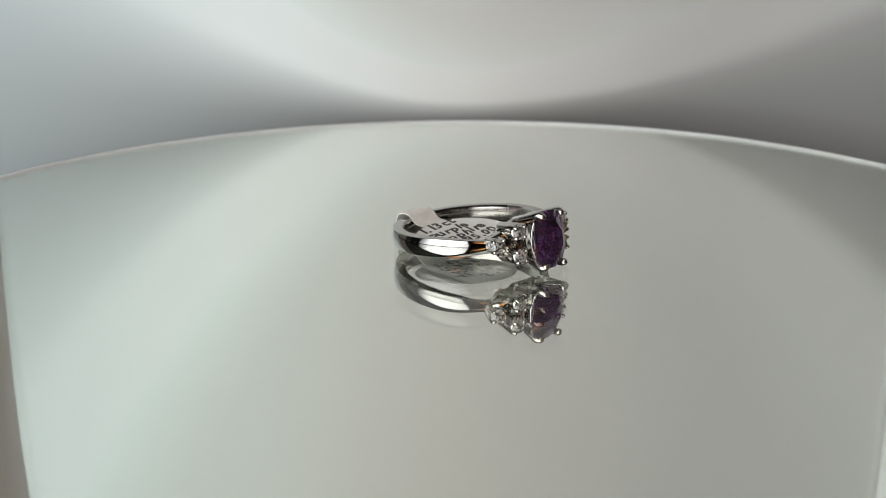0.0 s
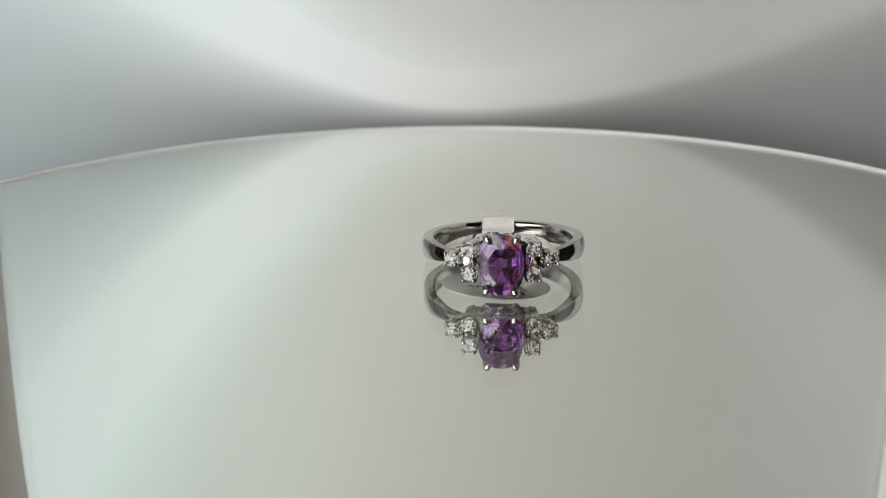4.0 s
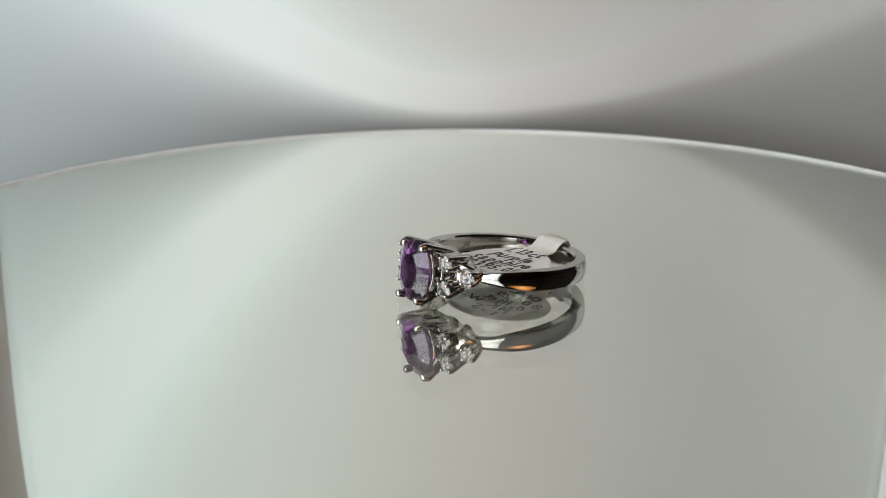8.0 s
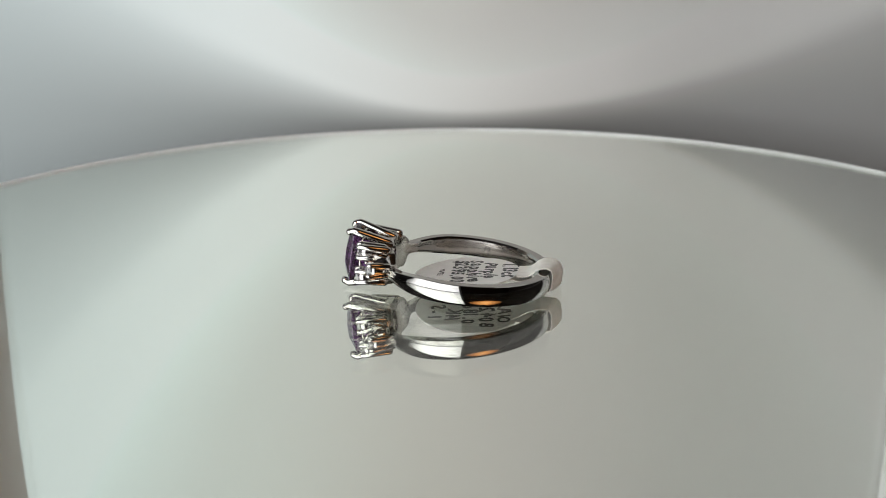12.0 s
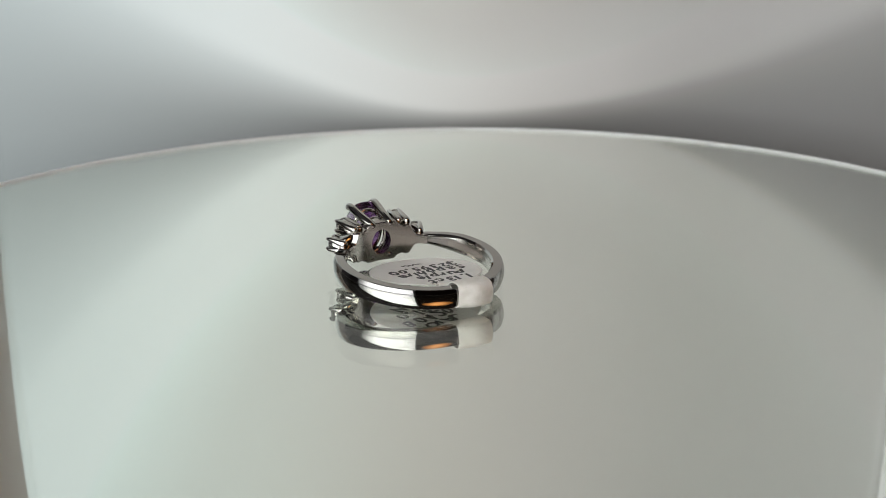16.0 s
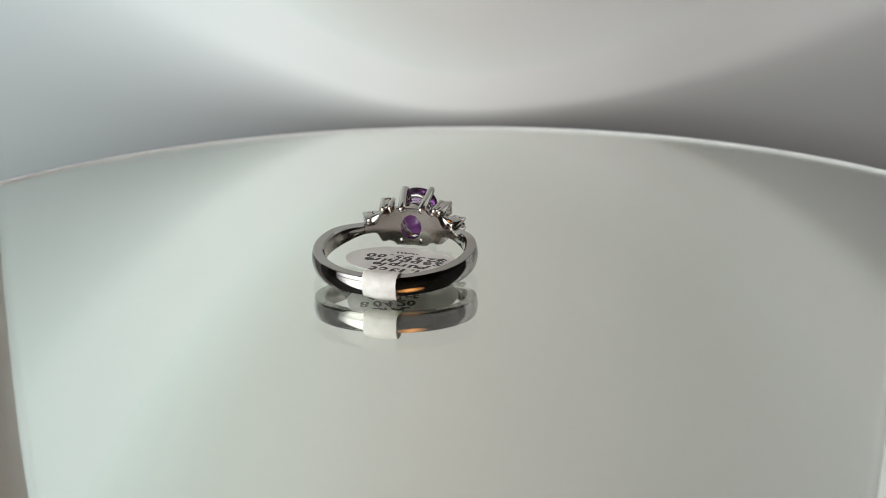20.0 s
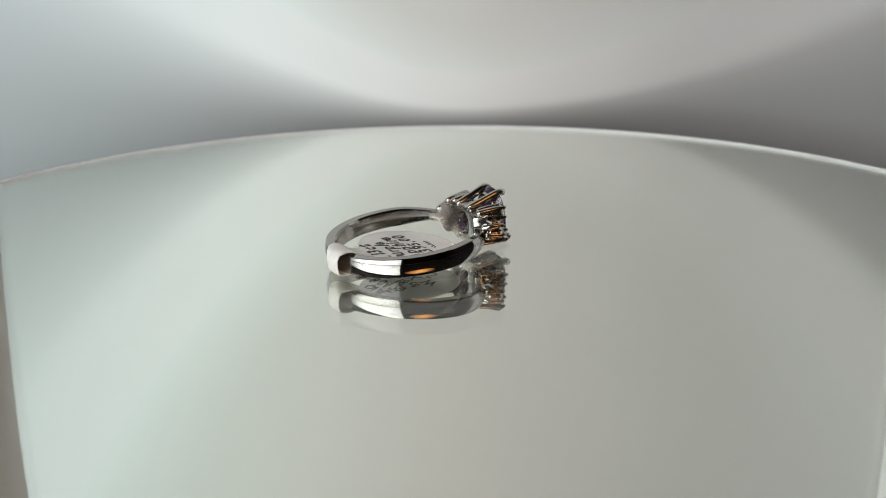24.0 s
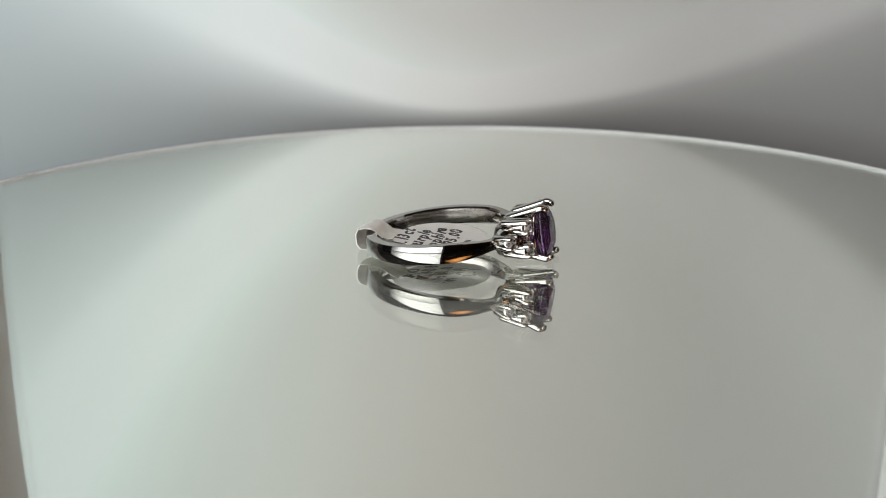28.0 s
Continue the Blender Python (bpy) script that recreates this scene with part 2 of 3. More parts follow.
# ---- the room behind the camera ----
def room():
    def slab(name, *b, mat=DARK):
        bm = bmesh.new()
        box(bm, *b)
        return tagged(part(name, bm, mat), kind="structure")

    slab("floor", -9.3, 1.6, -1.1, 1.6, -0.85, -0.78)
    slab("ceiling", -9.3, 1.6, -1.1, 1.6, 2.0, 2.07)
    slab("wall_north", -9.3, 1.6, 1.5, 1.6, -0.78, 2.0)
    slab("wall_east", 1.5, 1.6, -1.0, 1.5, -0.78, 2.0)
    slab("wall_west", -9.3, -9.2, -1.0, 1.5, -0.78, 2.0)
    # the south wall with its window opening
    p0, p1, z0, z1 = WINDOW
    slab("wall_south", -9.3, p0, -1.1, -1.0, -0.78, 2.0)
    slab("wall_south", p1, 1.6, -1.1, -1.0, -0.78, 2.0)
    slab("wall_south", p0, p1, -1.1, -1.0, -0.78, z0)
    slab("wall_south", p0, p1, -1.1, -1.0, z1, 2.0)
    win = new("window_1")
    win.location = ((p0 + p1) / 2, -1.05, z0)
    tagged(win, "long white painted window with bright overcast sky outside", "window", kind="structure")
    hw, hh = (p1 - p0) / 2, z1 - z0
    for n_, b in (("window_frame", (-hw, -hw + 0.05, -0.03, 0.03, 0, hh)), ("window_frame", (hw - 0.05, hw, -0.03, 0.03, 0, hh)),
                  ("window_frame", (-hw + 0.05, hw - 0.05, -0.03, 0.03, hh - 0.05, hh)),
                  ("window_sill", (-hw + 0.05, hw - 0.05, -0.03, 0.08, 0, 0.04))):
        bm = bmesh.new()
        box(bm, *b)
        part(n_, bm, SHELL, win)
    bm = bmesh.new()
    box(bm, p0 - 0.4, p1 + 0.4, -1.32, -1.3, z0 - 0.4, z1 + 0.4)
    tagged(part("backdrop", bm, SKY), "bright overcast sky outside the window", kind="structure")


WINDOW = (-9.0, -0.06, -0.02, 1.75)
room()


def table():
    ob = new("table")
    ob.location = (0, 0, -0.78)
    tagged(ob, "dark wooden table under the light box", "table")
    bm = bmesh.new()
    box(bm, -0.5, 0.5, -0.45, 0.45, 0.71, 0.745)
    bmesh.ops.bevel(bm, geom=bm.edges[:], offset=0.004, segments=2, affect="EDGES")
    part("tabletop", bm, WOOD, ob)
    for x in (-0.45, 0.45):
        for y in (-0.4, 0.4):
            bm = bmesh.new()
            bmesh.ops.create_cone(bm, cap_ends=True, segments=16, radius1=0.018, radius2=0.028, depth=0.71,
                                  matrix=Matrix.Translation((x, y, 0.355)))
            part("leg", bm, WOOD, ob)


table()


# unseen stand-in for whatever warm source gives the ring its orange reflections
def added_warm_glow(place, to):
    ob = new("added_warm_glow")
    ob.matrix_world = look(place, to)
    tagged(ob, "broad warm glow added for the orange reflections, out of view", "lamp")
    bm = bmesh.new()
    lathe(bm, [(20, 60), (60, 60), (64, 50), (64, 0), (20, 0)], 32)
    part("backplate", bm, DARK, ob)
    bm = bmesh.new()
    bmesh.ops.create_uvsphere(bm, u_segments=24, v_segments=12, radius=WARM_R, matrix=Matrix.Diagonal((1, 0.62, 0.35, 1)))
    part("glow_ellipsoid", bm, GLOW_WARM, ob, "glowing orange ellipsoid", True)


WARM_R = 0.44
added_warm_glow((0.44, -0.86, 1.0), (0, 0, 0))


# ---- the light box ----
def light_box():
    ob = new("light_box")
    ob.location = (0, 0, -35 * MM)
    tagged(ob, "white round photo light box with a backlit screen", "light box")

    def raised(bm):
        bmesh.ops.translate(bm, verts=bm.verts, vec=(0, 0, 35 * MM))
        return bm

    bm = bmesh.new()
    lathe(bm, [(0.5, -35), (123, -35), (125, -33), (125, -9), (123, -7.5), (95, -7.5), (93, -9), (0.5, -9)], 128)
    part("base", raised(bm), DECK, ob, "grey plastic base")
    half = math.radians(50.6)
    up = math.pi / 2
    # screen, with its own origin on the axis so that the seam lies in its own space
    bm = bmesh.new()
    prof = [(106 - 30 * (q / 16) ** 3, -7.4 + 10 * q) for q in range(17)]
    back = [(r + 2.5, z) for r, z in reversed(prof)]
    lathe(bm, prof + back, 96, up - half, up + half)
    sc = part("screen", bm, SCREEN, ob, "translucent white screen with painted glow, brightest along its seam", True)
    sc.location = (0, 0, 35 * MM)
    for sgn in (-1, 1):
        bm = bmesh.new()
        a = sorted((up + sgn * math.radians(51.1), up + sgn * math.radians(70)))
        lathe(bm, [(r - 1.0, z) for r, z in prof] + [(r + 1.5, z) for r, z in back], 24, a[0], a[1])
        part("side_wall", raised(bm), WALL_WHITE, ob, "plain white plastic side wall")
    return ob


light_box()


# ---- the turntable ----
def turntable():
    ob = new("turntable")
    tagged(ob, "round mirror-backed glass turntable with a ground edge", "turntable")
    bm = bmesh.new()
    lathe(bm, [(0.01, 0), (86.4, 0), (86.4, -1.7), (0.01, -1.7)], 192)
    part("glass_plate", bm, GLASS, ob)
    bm = bmesh.new()
    # silvering bowed up towards the rim, hiding the edge wall and lifting the reflection
    prof = [(0.01, -1.08)]
    for k in range(25):
        q = k / 24
        prof.append((30 + 56.4 * q, -1.08 + 0.86 * q * q * (2 - q)))
    lathe(bm, prof + [(86.4, -1.6), (0.01, -1.6)], 160)
    sharp_edges(part("silvering", bm, MIRROR, ob, "silvered mirror back", True).data, 30)
    bm = bmesh.new()
    lathe(bm, [(86.35, -0.3), (86.4, 0.0), (86.55, 0.09), (86.75, 0.15), (86.95, 0.16), (87.15, 0.08), (87.25, -0.12), (87.25, -2.6), (86.35, -2.6)], 192)
    sharp_edges(part("ground_edge", bm, FROST, ob, "pale rounded glass edge", True).data, 60)
    bm = bmesh.new()
    lathe(bm, [(0.01, -1.8), (40, -1.8), (40, -8.9), (0.01, -8.9)], 64)
    part("spindle", bm, DECK, ob)
    return ob


disc = turntable()


# ---- the ring: x to one shoulder, y to the front of the stone, z along the finger hole ----
def gem_points(a, b, table_y, girdle_y, culet_y, star=0.80, tab=0.56, n=8, square=2.0, steps=((0.40, 0.66),), keel=0.0):
    """Points of a brilliant cut with half axes a and b; its face looks along +y."""
    pts = []

    def add(r, k, y):
        t = 2 * math.pi * k / n
        c, q = math.cos(t), math.sin(t)
        k_ = (abs(c) ** square + abs(q) ** square) ** (-1 / square)
        pts.append(Vector((a * r * k_ * c, y, b * r * k_ * q)) * MM)

    cr = table_y - girdle_y
    for k in range(n):
        add(tab, k + 0.5, table_y)
        add(star, k, girdle_y + cr * (1 - star) / (1 - tab) * 1.12)
        for q in (0, 0.25, 0.5, 0.75):
            add(1.0, k + q, girdle_y)
            add(1.0, k + q, girdle_y - 0.06 * cr - 0.04)
        for r, deep in steps:
            add(r, k + 0.5, girdle_y + (culet_y - girdle_y) * deep)
    for w in (-keel, keel):
        pts.append(Vector((0, culet_y, w)) * MM)
    return pts


def gem(bm, pts, m4=Matrix()):
    vs = [bm.verts.new(m4 @ q) for q in pts]
    bmesh.ops.convex_hull(bm, input=vs)
    loose = [v for v in bm.verts if not v.link_faces]
    bmesh.ops.delete(bm, geom=loose, context="VERTS")
    bmesh.ops.dissolve_limit(bm, angle_limit=radians(1.5), verts=bm.verts[:], edges=bm.edges[:])


RING = pose(-6.33 * MM, -3.50 * MM, 2.26 * MM, 5.6, 0.5, 6.6)
HX, HZ = 0.02, 0.2
STONES = [(HX + 6.15, 10.8, HZ + 0.1, 24), (HX + 3.96, 12.45, HZ + 1.57, 9), (HX + 3.96, 12.5, HZ - 1.55, 9),
          (HX - 6.15, 10.8, HZ + 0.1, -24), (HX - 3.96, 12.45, HZ + 1.57, -9), (HX - 3.96, 12.5, HZ - 1.55, -9)]


def shank_half(deg):
    """Half height of the band at an angle from the front, in mm."""
    k = min(max((deg - 26) / 46, 0), 1)
    return 0.58 + 0.63 * k * k * (3 - 2 * k)


def build_ring():
    ob = new("ring")
    ob.matrix_world = RING
    tagged(ob, "polished white gold ring with a purple oval sapphire and six diamonds", "ring")
    # band
    bm = bmesh.new()
    rows = []
    for k in range(121):
        deg = 24 + 312 * k / 120
        d = min(deg, 360 - deg)
        a = math.radians(90 + deg)
        h = shank_half(d)
        kk = min(max((d - 24) / 60, 0), 1)
        ro, ri = 10.46 + 0.04 * kk, 9.22 - 0.35 * kk
        arc = [(ro + 0.10 - 0.25 * (q / 6) ** 2, (h - 0.05) * q / 6) for q in range(-6, 7)]
        sec = [(ro - 0.25, -h)] + arc + [(ro - 0.25, h), (ri + 0.3, h), (ri + 0.08, h * 0.8), (ri, h * 0.35), (ri, -h * 0.35), (ri + 0.08, -h * 0.8), (ri + 0.3, -h)]
        deep = 1.02 if math.sin(a) < 0 else 1.0
        rows.append([(r * MM * math.cos(a), r * MM * math.sin(a) * deep, z * MM) for r, z in sec])
    vs = quad_grid(bm, rows, close_v=True)
    bm.faces.new(vs[0])
    bm.faces.new(vs[-1])
    inside = [k for k, fc in enumerate(bm.faces) if math.hypot(*fc.calc_center_median().xy) < 9.22 * MM - 0.0002 and abs(fc.normal.z) < 0.8]
    band = part("band", bm, GOLD, ob, "polished white gold band", True)
    band.data.materials.append(GOLD_IN_LIT)
    for k in inside:
        band.data.polygons[k].material_index = 1
    sharp_edges(band.data, 24)
    # back plate with its oval hole
    bm = bmesh.new()
    n = 96
    for s in (1, -1):
        rows = []
        for k in range(n + 1):
            deg = -40 + 80 * k / n
            x = 9.4 * math.sin(math.radians(deg)) - HX
            ax = abs(x)
            top = 0.62
            top += 1.48 / (1 + math.exp((ax - 4.3) / 0.16)) + 0.55 / (1 + math.exp((ax - 2.3) / 0.10)) - 0.18 * math.exp(-((ax - 3.1) / 0.3) ** 2)
            low = 1.72 * math.sqrt(max(0, 1 - (x / 1.45) ** 2))
            a = math.radians(90 - deg)
            r0, r1 = 9.02, 9.95
            rows.append([(r * MM * math.cos(a), r * MM * math.sin(a), s * z * MM) for r, z in
                         ((r0, low), (r0, (low + top) / 2), (r0 + 0.02, top - 0.1), (r0 + 0.14, top), (r1, top), (r1, low))])
        vs = quad_grid(bm, rows, close_v=True)
        bm.faces.new(vs[0])
        bm.faces.new(vs[-1])
    bmesh.ops.remove_doubles(bm, verts=bm.verts, dist=0.000001)
    pl = part("back_plate", bm, GOLD_IN_LIT, ob, "stepped white gold back plate with an oval hole", True)
    sharp_edges(pl.data, 35)
    # oval stone
    bm = bmesh.new()
    lean = Matrix.Translation((HX * MM, 0, HZ * MM)) @ pose(0, 13.9 * MM, 0, 1.9, 1.8) @ pose(0, -13.9 * MM, 0)
    gem(bm, gem_points(2.74, 3.74, 14.76, 13.9, 11.5, 0.93, 0.57, 8, 2.5, ((0.84, 0.36), (0.58, 0.68), (0.28, 0.90)), 0.7), lean)
    part("oval_sapphire", bm, SAPPHIRE, ob, "faceted purple oval sapphire")
    # basket rails round the stone
    for y, k in ((12.75, 0.82), (11.0, 0.66)):
        bm = bmesh.new()
        rows = []
        for q in range(48):
            t = 2 * math.pi * q / 48
            c = Vector((HX + 2.6 * k * math.cos(t), y, HZ + 3.6 * k * math.sin(t)))
            nrm = Vector((math.cos(t), 0, math.sin(t)))
            rows.append([(c + nrm * 0.26 * math.cos(w) + Vector((0, 1, 0)) * 0.22 * math.sin(w)) * MM for w in [2 * math.pi * j / 8 for j in range(8)]])
        quad_grid(bm, rows, close_u=True, close_v=True)
        part("gallery_rail", bm, GOLD_HEAD_LIT, ob, smooth=True)
    # closed basket wall between the plate and the upper rail
    bm = bmesh.new()
    wall = [(9.1, 0.60, 0.60), (9.8, 0.62, 0.65), (10.4, 0.65, 0.68), (10.9, 0.67, 0.70)]
    rows = []
    for q in range(48):
        t = 2 * math.pi * q / 48
        ring_ = [(k1, k2, y, 0.0) for y, k1, k2 in wall] + [(k1, k2, y, 0.16) for y, k1, k2 in reversed(wall)]
        rows.append([Vector((HX + (2.72 * k1 - d) * math.cos(t), y, HZ + (3.68 * k2 - d) * math.sin(t))) * MM for k1, k2, y, d in ring_])
    quad_grid(bm, rows, close_u=True, close_v=True)
    part("basket", bm, GOLD_HEAD_LIT, ob, "tapered oval basket under the sapphire", True)
    for sx_ in (1, -1):
        for sz_ in (1, -1):
            bm = bmesh.new()
            lean, roll = -0.11 * sz_, -0.10
            tube(bm, [(HX + u * sx_ + roll * sz_ * (v - 9.4) / 5.3, v + lean * (v - 9.4) / 5.3, HZ + w * sz_ - roll * 0.55 * sx_ * (v - 9.4) / 5.3)
                      for u, v, w in ((1.35, 9.4, 2.15), (1.52, 11.2, 2.6), (1.76, 13.2, 3.16), (1.86, 13.95, 3.38), (1.81, 14.32, 3.30), (1.64, 14.58, 3.06))],
                 [0.60, 0.58, 0.54, 0.48, 0.43, 0.36], 14)
            ball(bm, (HX + 1.73 * sx_ + roll * sz_, 14.47 + lean, HZ + 3.18 * sz_ - roll * 0.55 * sx_), 0.47)
            part("prong", bm, GOLD_HEAD_LIT, ob, smooth=True)
    # solid shoulders under the diamonds
    for sx_ in (1, -1):
        bm = bmesh.new()
        for x, y, z in ((2.3, 9.2, 1.75), (4.1, 8.7, 1.65), (5.6, 8.3, 0.60), (3.1, 11.0, 1.5), (4.35, 11.0, 1.5), (5.2, 10.0, 0.75), (6.5, 9.5, 0.68)):
            for sz_ in (1, -1):
                bm.verts.new(Vector((HX + x * sx_, y, HZ + z * sz_)) * MM)
        bmesh.ops.convex_hull(bm, input=bm.verts[:])
        bmesh.ops.bevel(bm, geom=bm.edges[:], offset=0.00012, segments=2, affect="EDGES")
        part("shoulder", bm, GOLD_HEAD_LIT, ob, "polished shoulder under the side diamonds", True)
    # diamonds in their claws
    tip = gem_points(0.97, 0.97, 0.34, 0.0, -0.72, 0.80, 0.56)
    for x, y, z, yaw in STONES:
        m4 = Matrix.Translation(Vector((x, y, z)) * MM) @ pose(0, 0, 0, 0, 0, -yaw)
        bm = bmesh.new()
        gem(bm, tip, m4)
        part("diamond", bm, DIAMOND, ob, "small round brilliant diamond")
        seat = bmesh.new()
        rows = []
        floor_y = -(y - max(9.2, math.sqrt(105 - x * x))) / math.cos(math.radians(yaw))
        for y_, ri, ro in ((-0.10, 0.86, 0.94), (-0.7, 0.50, 0.90), (-1.4, 0.36, 0.86), (floor_y, 0.3, 0.78)):
            rows.append((y_, ri, ro))
        ring_rows = []
        for q in range(24):
            t = 2 * math.pi * q / 24
            c, s = math.cos(t), math.sin(t)
            ring_rows.append([m4 @ (Vector((r * c, y_, r * s)) * MM) for y_, r in
                              [(v[0], v[2]) for v in rows] + [(v[0], v[1]) for v in reversed(rows)]])
        quad_grid(seat, ring_rows, close_u=True, close_v=True)
        part("stone_seat", seat, GOLD_HEAD_LIT, ob, smooth=True)
        for ca in (45, 135, 225, 315):
            c, s = math.cos(math.radians(ca)), math.sin(math.radians(ca))
            bm = bmesh.new()
            deep = -(y - max(8.8, math.sqrt(105 - (x + 0.66 * c) ** 2))) / math.cos(math.radians(yaw))
            pts = [(0.66 * c, deep, 0.66 * s), (0.80 * c, -1.2, 0.80 * s), (0.99 * c, 0.0, 0.99 * s), (0.90 * c, 0.30, 0.90 * s)]
            tube(bm, [(m4 @ (Vector(q) * MM)) / MM for q in pts], [0.48, 0.45, 0.31, 0.26], 10)
            part("claw", bm, GOLD_HEAD_LIT, ob, smooth=True)
    return ob


ring = build_ring()


def hallmark():
    """The carat stamp inside the band."""
    a = math.radians(-10)
    r = 8.86 * MM
    m4 = Matrix(((math.sin(a), 0, -math.cos(a), r * math.cos(a)), (-math.cos(a), 0, -math.sin(a), r * math.sin(a)), (0, 1, 0, 0), (0, 0, 0, 1)))
    lettering("14", 1.1 * MM, STAMP, ring, m4, "stamp", "stamped carat mark reading 14")


# ---- the price tag ----
def lettering(words, size, mat, parent, m4, name="lettering", label="handwritten words in black ink reading "):
    """A line of hand lettering: each letter stands a little askew."""
    bm = bmesh.new()
    widths = {".": 0.30, "1": 0.42, "i": 0.30, "l": 0.30, "t": 0.38, "r": 0.40, "c": 0.50, "$": 0.6}
    at = [0.0]
    for ch in words:
        at.append(at[-1] + widths.get(ch, 0.60) * size)
    for ch, x in zip(words, at):
        cu = bpy.data.curves.new(name, "FONT")
        cu.body, cu.size, cu.shear = ch, size * random.uniform(0.92, 1.12), random.uniform(0.1, 0.35)
        cu.offset, cu.resolution_u = size * 0.036, 2
        tmp = bpy.data.objects.new(name, cu)
        me = bpy.data.meshes.new_from_object(tmp)
        bpy.data.objects.remove(tmp)
        me.transform(m4 @ pose(x - at[-1] / 2, size * random.uniform(-0.40, -0.28), 0, 0, 0, random.uniform(-9, 9)))
        bm.from_mesh(me)
        bpy.data.meshes.remove(me)
    ob = part(name, bm, mat, parent, label if label.endswith(words) else label + words)
    return ob


hallmark()


def price_tag():
    ob = new("price_tag")
    ob.matrix_world = RING
    tagged(ob, "white oval price tag with handwriting looped round the ring band", "price tag")
    cx, cy, ax, ay = 0.95, -0.25, 7.2, 6.5
    # paddle, lying almost level inside the ring
    tilt = Matrix.Translation(Vector((0, 0, -0.85)) * MM) @ pose(0, 0, 0, -9.0, 2.5)

    def on(x, y, z):
        return tilt @ (Vector((x, y, z)) * MM)

    bm = bmesh.new()
    n = 64
    prof = [(0.02, 0.11), (0.5, 0.11), (0.985, 0.11), (1.0, 0.07), (1.0, -0.07), (0.985, -0.11), (0.5, -0.11), (0.02, -0.11)]
    rows = [[on(cx + ax * r * math.cos(2 * math.pi * k / n), cy + ay * r * math.sin(2 * math.pi * k / n), z) for r, z in prof] for k in range(n)]
    quad_grid(bm, rows, close_u=True, close_v=True)
    part("paddle", bm, PAPER, ob, "oval white paper paddle")
    # loop round the band
    path = [(-6.5, 0.22), (-7.4, 0.32), (-7.95, 0.48), (-8.4, 0.85), (-8.8, 1.30), (-9.35, 1.62), (-10.2, 1.75), (-11.0, 1.58), (-11.38, 0.95), (-11.42, 0.1), (-11.38, -0.6),
            (-11.05, -1.1), (-10.2, -1.27), (-9.0, -1.27), (-7.9, -0.92), (-6.8, -0.42), (-5.9, -0.12)]
    bm = bmesh.new()
    w0, w1 = -1.35, 2.95
    th = 0.07
    rows = []
    for k in range(9):
        x = w0 + (w1 - w0) * k / 8
        flare = (-0.5, -0.25, 0.05, 0.3, 0.45, 0.5, 0.46, 0.38, 0.28)[k]
        outer, inner = [], []
        for i, (y, z) in enumerate(path):
            q0, q1 = path[max(i - 1, 0)], path[min(i + 1, len(path) - 1)]
            t = Vector((q1[0] - q0[0], q1[1] - q0[1])).normalized()
            nr = Vector((-t.y, t.x))
            y -= flare * min(max((-y - 9.6) / 1.7, 0), 1)
            outer.append(Vector((x, y + nr.x * th, z + nr.y * th)) * MM)
            inner.append(Vector((x, y - nr.x * th, z - nr.y * th)) * MM)
        rows.append(outer + inner[::-1])
    vs = quad_grid(bm, rows, close_v=True)
    m_ = len(path)
    for r in (vs[0], vs[-1]):
        for i in range(m_ - 1):
            bm.faces.new((r[i], r[i + 1], r[2 * m_ - 2 - i], r[2 * m_ - 1 - i]))
    st = part("strip", bm, STRIP, ob, "curled white paper strip", True)
    sharp_edges(st.data, 50)
    face = tilt @ pose(0, 0, 0.135 * MM, 0, 0, 180)
    for words, size, x, y in (("1.13ct", 2.5, 1.5, -5.4), ("Purple", 2.5, 1.4, -3.2), ("Sapphire", 2.4, 1.3, -1.2), ("$2395.00", 2.35, 1.3, 0.9)):
        lettering(words, size * MM, INK, ob, face @ pose(-x * MM, -y * MM, 0, 0, 0, 4))
    # writing that cannot be read: short strokes
    random.seed(5)

    def strokes(x, y, z, width, high, count):
        for k in range(count):
            bm = bmesh.new()
            xx = x - width / 2 + width * (k + 0.5) / count
            s = random.uniform(-0.25, 0.25)
            h = high * random.uniform(0.6, 1.0)
            pts = [(xx - 0.14 + s, y - h / 2, z), (xx + 0.14 + s, y - h / 2, z), (xx + 0.14 - s, y + h / 2, z), (xx - 0.14 - s, y + h / 2, z)]
            bm.faces.new([bm.verts.new(on(*q)) for q in pts])
            part("ink_stroke", bm, INK, ob)

    strokes(0.9, 3.0, 0.135, 3.0, 0.8, 6)
    under = tilt @ pose(0, 0, -0.135 * MM, 180, 0, 0)
    for words, size, x, y in (("OVAL", 2.2, 0.4, 4.9), ("80420", 2.5, -0.3, 2.8), ("0.18ct", 2.4, -0.3, 0.8), ("14K W", 2.3, -0.3, -1.3), ("I-S", 2.3, -0.9, -3.3)):
        lettering(words, size * MM, INK, ob, under @ pose(x * MM, y * MM, 0, 0, 0, -3))
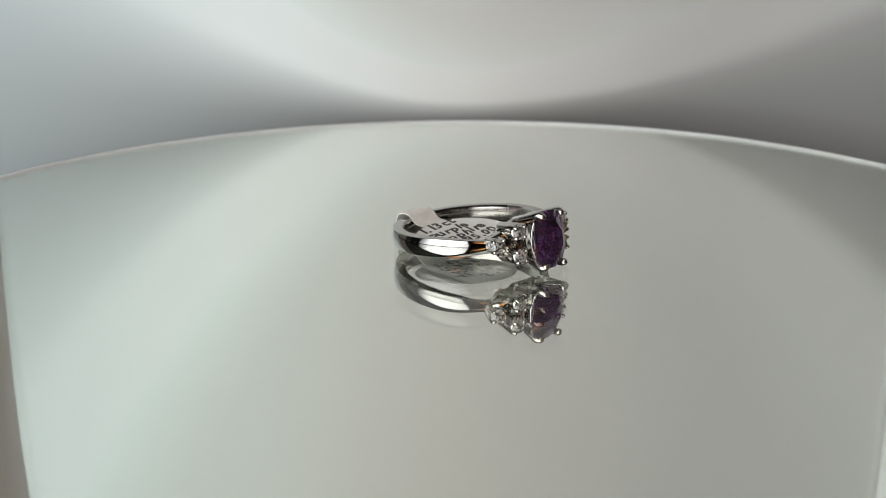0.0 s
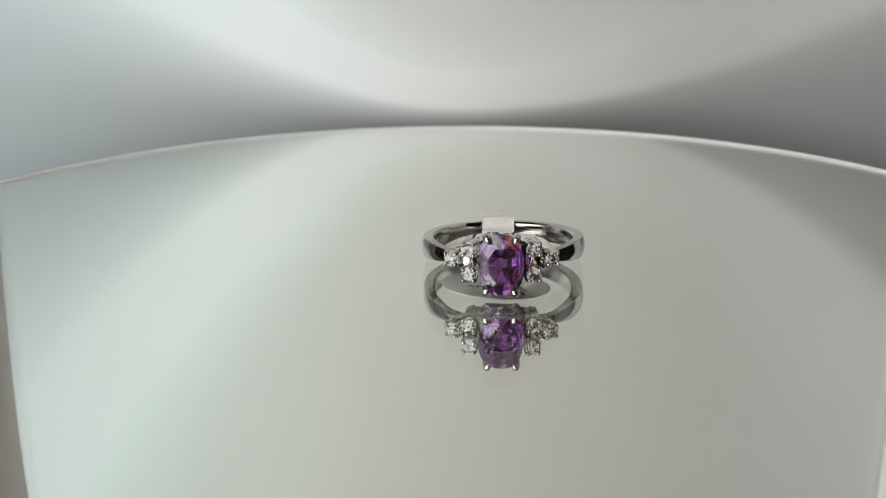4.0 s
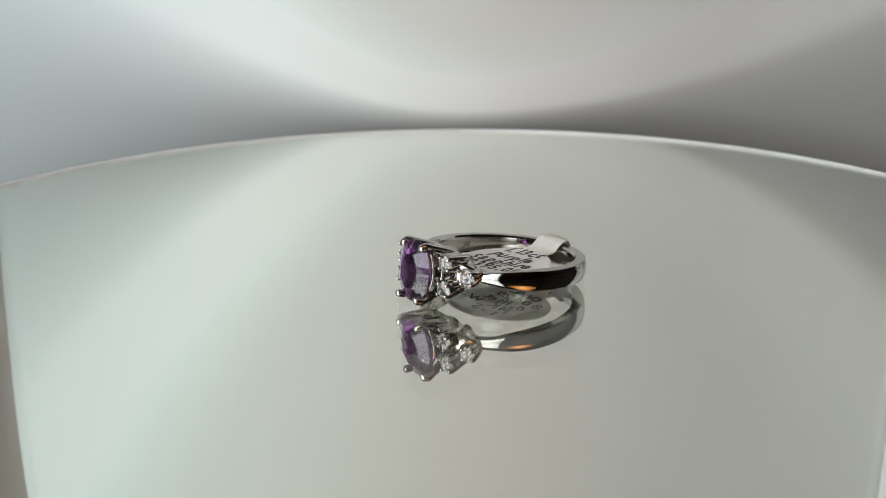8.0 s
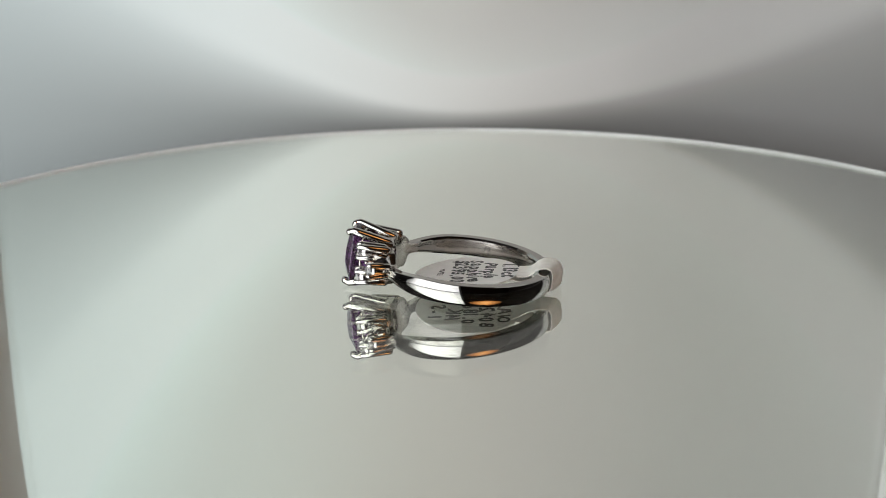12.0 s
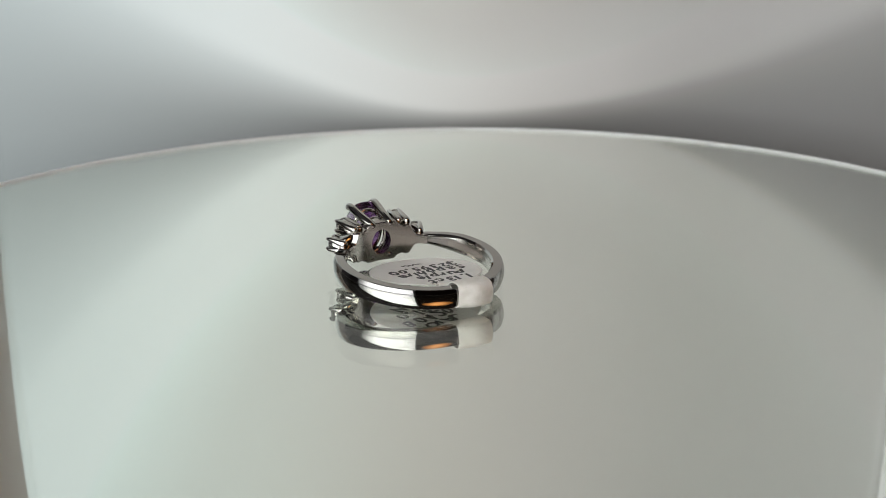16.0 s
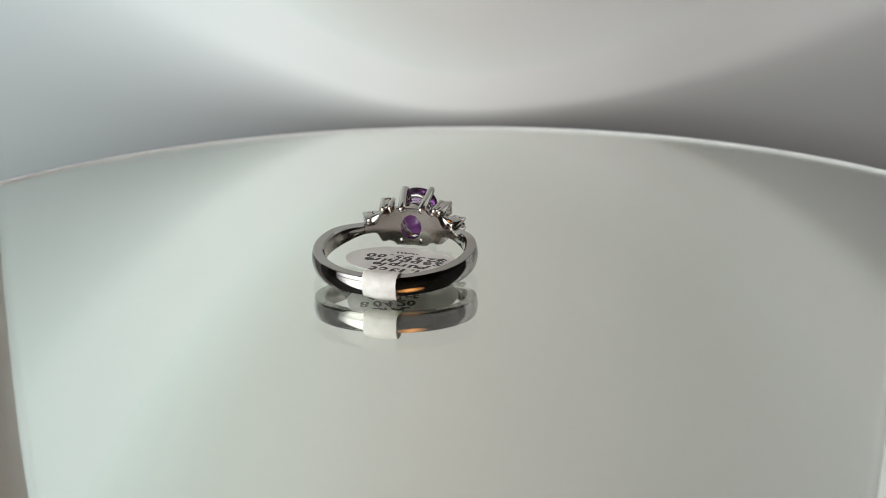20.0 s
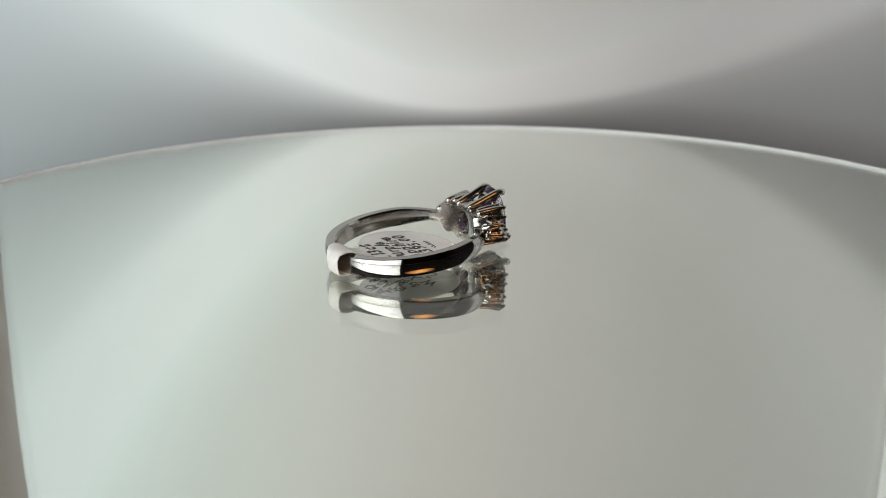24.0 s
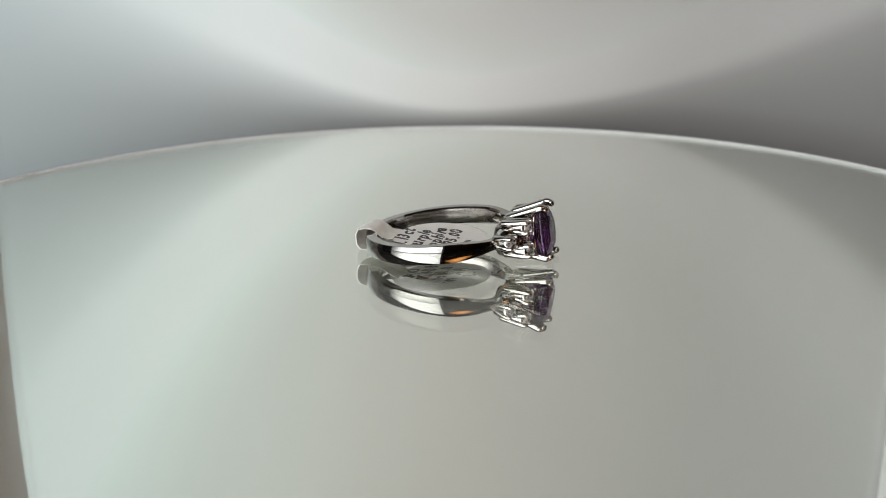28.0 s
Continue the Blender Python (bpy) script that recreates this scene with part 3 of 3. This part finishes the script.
    return ob


tag = price_tag()


# ---- specks on the glass ----
def specks():
    bm = bmesh.new()
    random.seed(11)
    for k in range(70):
        r, a = 78 * math.sqrt(random.random()), random.uniform(0, 2 * math.pi)
        s = random.uniform(0.04, 0.11)
        n = 6
        bm.faces.new([bm.verts.new(((r * math.cos(a) + s * random.uniform(0.6, 1.3) * math.cos(2 * math.pi * j / n)) * MM,
                                    (r * math.sin(a) + s * random.uniform(0.6, 1.3) * math.sin(2 * math.pi * j / n)) * MM, 0.01 * MM)) for j in range(n)])
    # five fingered smears and a hair
    turn = math.radians(6.6)
    for cx, cy, sx_, sy_, n in ((15.7, -15.9, 1.6, 0.7, 26), (22.0, 4.8, 1.8, 0.8, 22), (-3.7, 17.3, 1.4, 0.8, 20), (11.2, -8.4, 0.5, 0.3, 5), (2.8, 23.9, 0.5, 0.04, 8)):
        for k in range(n):
            x, y = cx + random.gauss(0, sx_ * 0.6), cy + random.gauss(0, sy_ * 0.6)
            wx, wy = math.cos(turn) * x - math.sin(turn) * y - 6.05, math.sin(turn) * x + math.cos(turn) * y - 3.82
            s, a = random.uniform(0.03, 0.13), random.uniform(0, math.pi)
            bm.faces.new([bm.verts.new(((wx + s * random.uniform(0.7, 1.8) * math.cos(a + j)) * MM, (wy + s * random.uniform(0.4, 1.0) * math.sin(a + j)) * MM,
                                        0.012 * MM)) for j in (0, 1.05, 2.1, 3.14, 4.2, 5.2)])
    ob = part("dust", bm, DUST)
    return tagged(ob, "faint pale dust specks on the glass", "dust", kind="stuff")


dust = specks()

# ---- movement: the turntable carries all that lies on it ----
# degrees at even steps of two seconds
TURNS = [217.7, 193.9, 170.1, 146.3, 122.5, 98.7, 74.9, 51.1, 27.3, 4.3, -18.4, -41.5, -65.2, -89.2, -113.3]


def motions():
    for thing, base in ((disc, Matrix()), (ring, RING), (tag, RING), (dust, Matrix())):
        walk(thing, [(2 * k, pose(0, 0, 0, 0, 0, a) @ base) for k, a in enumerate(TURNS)])


motions()
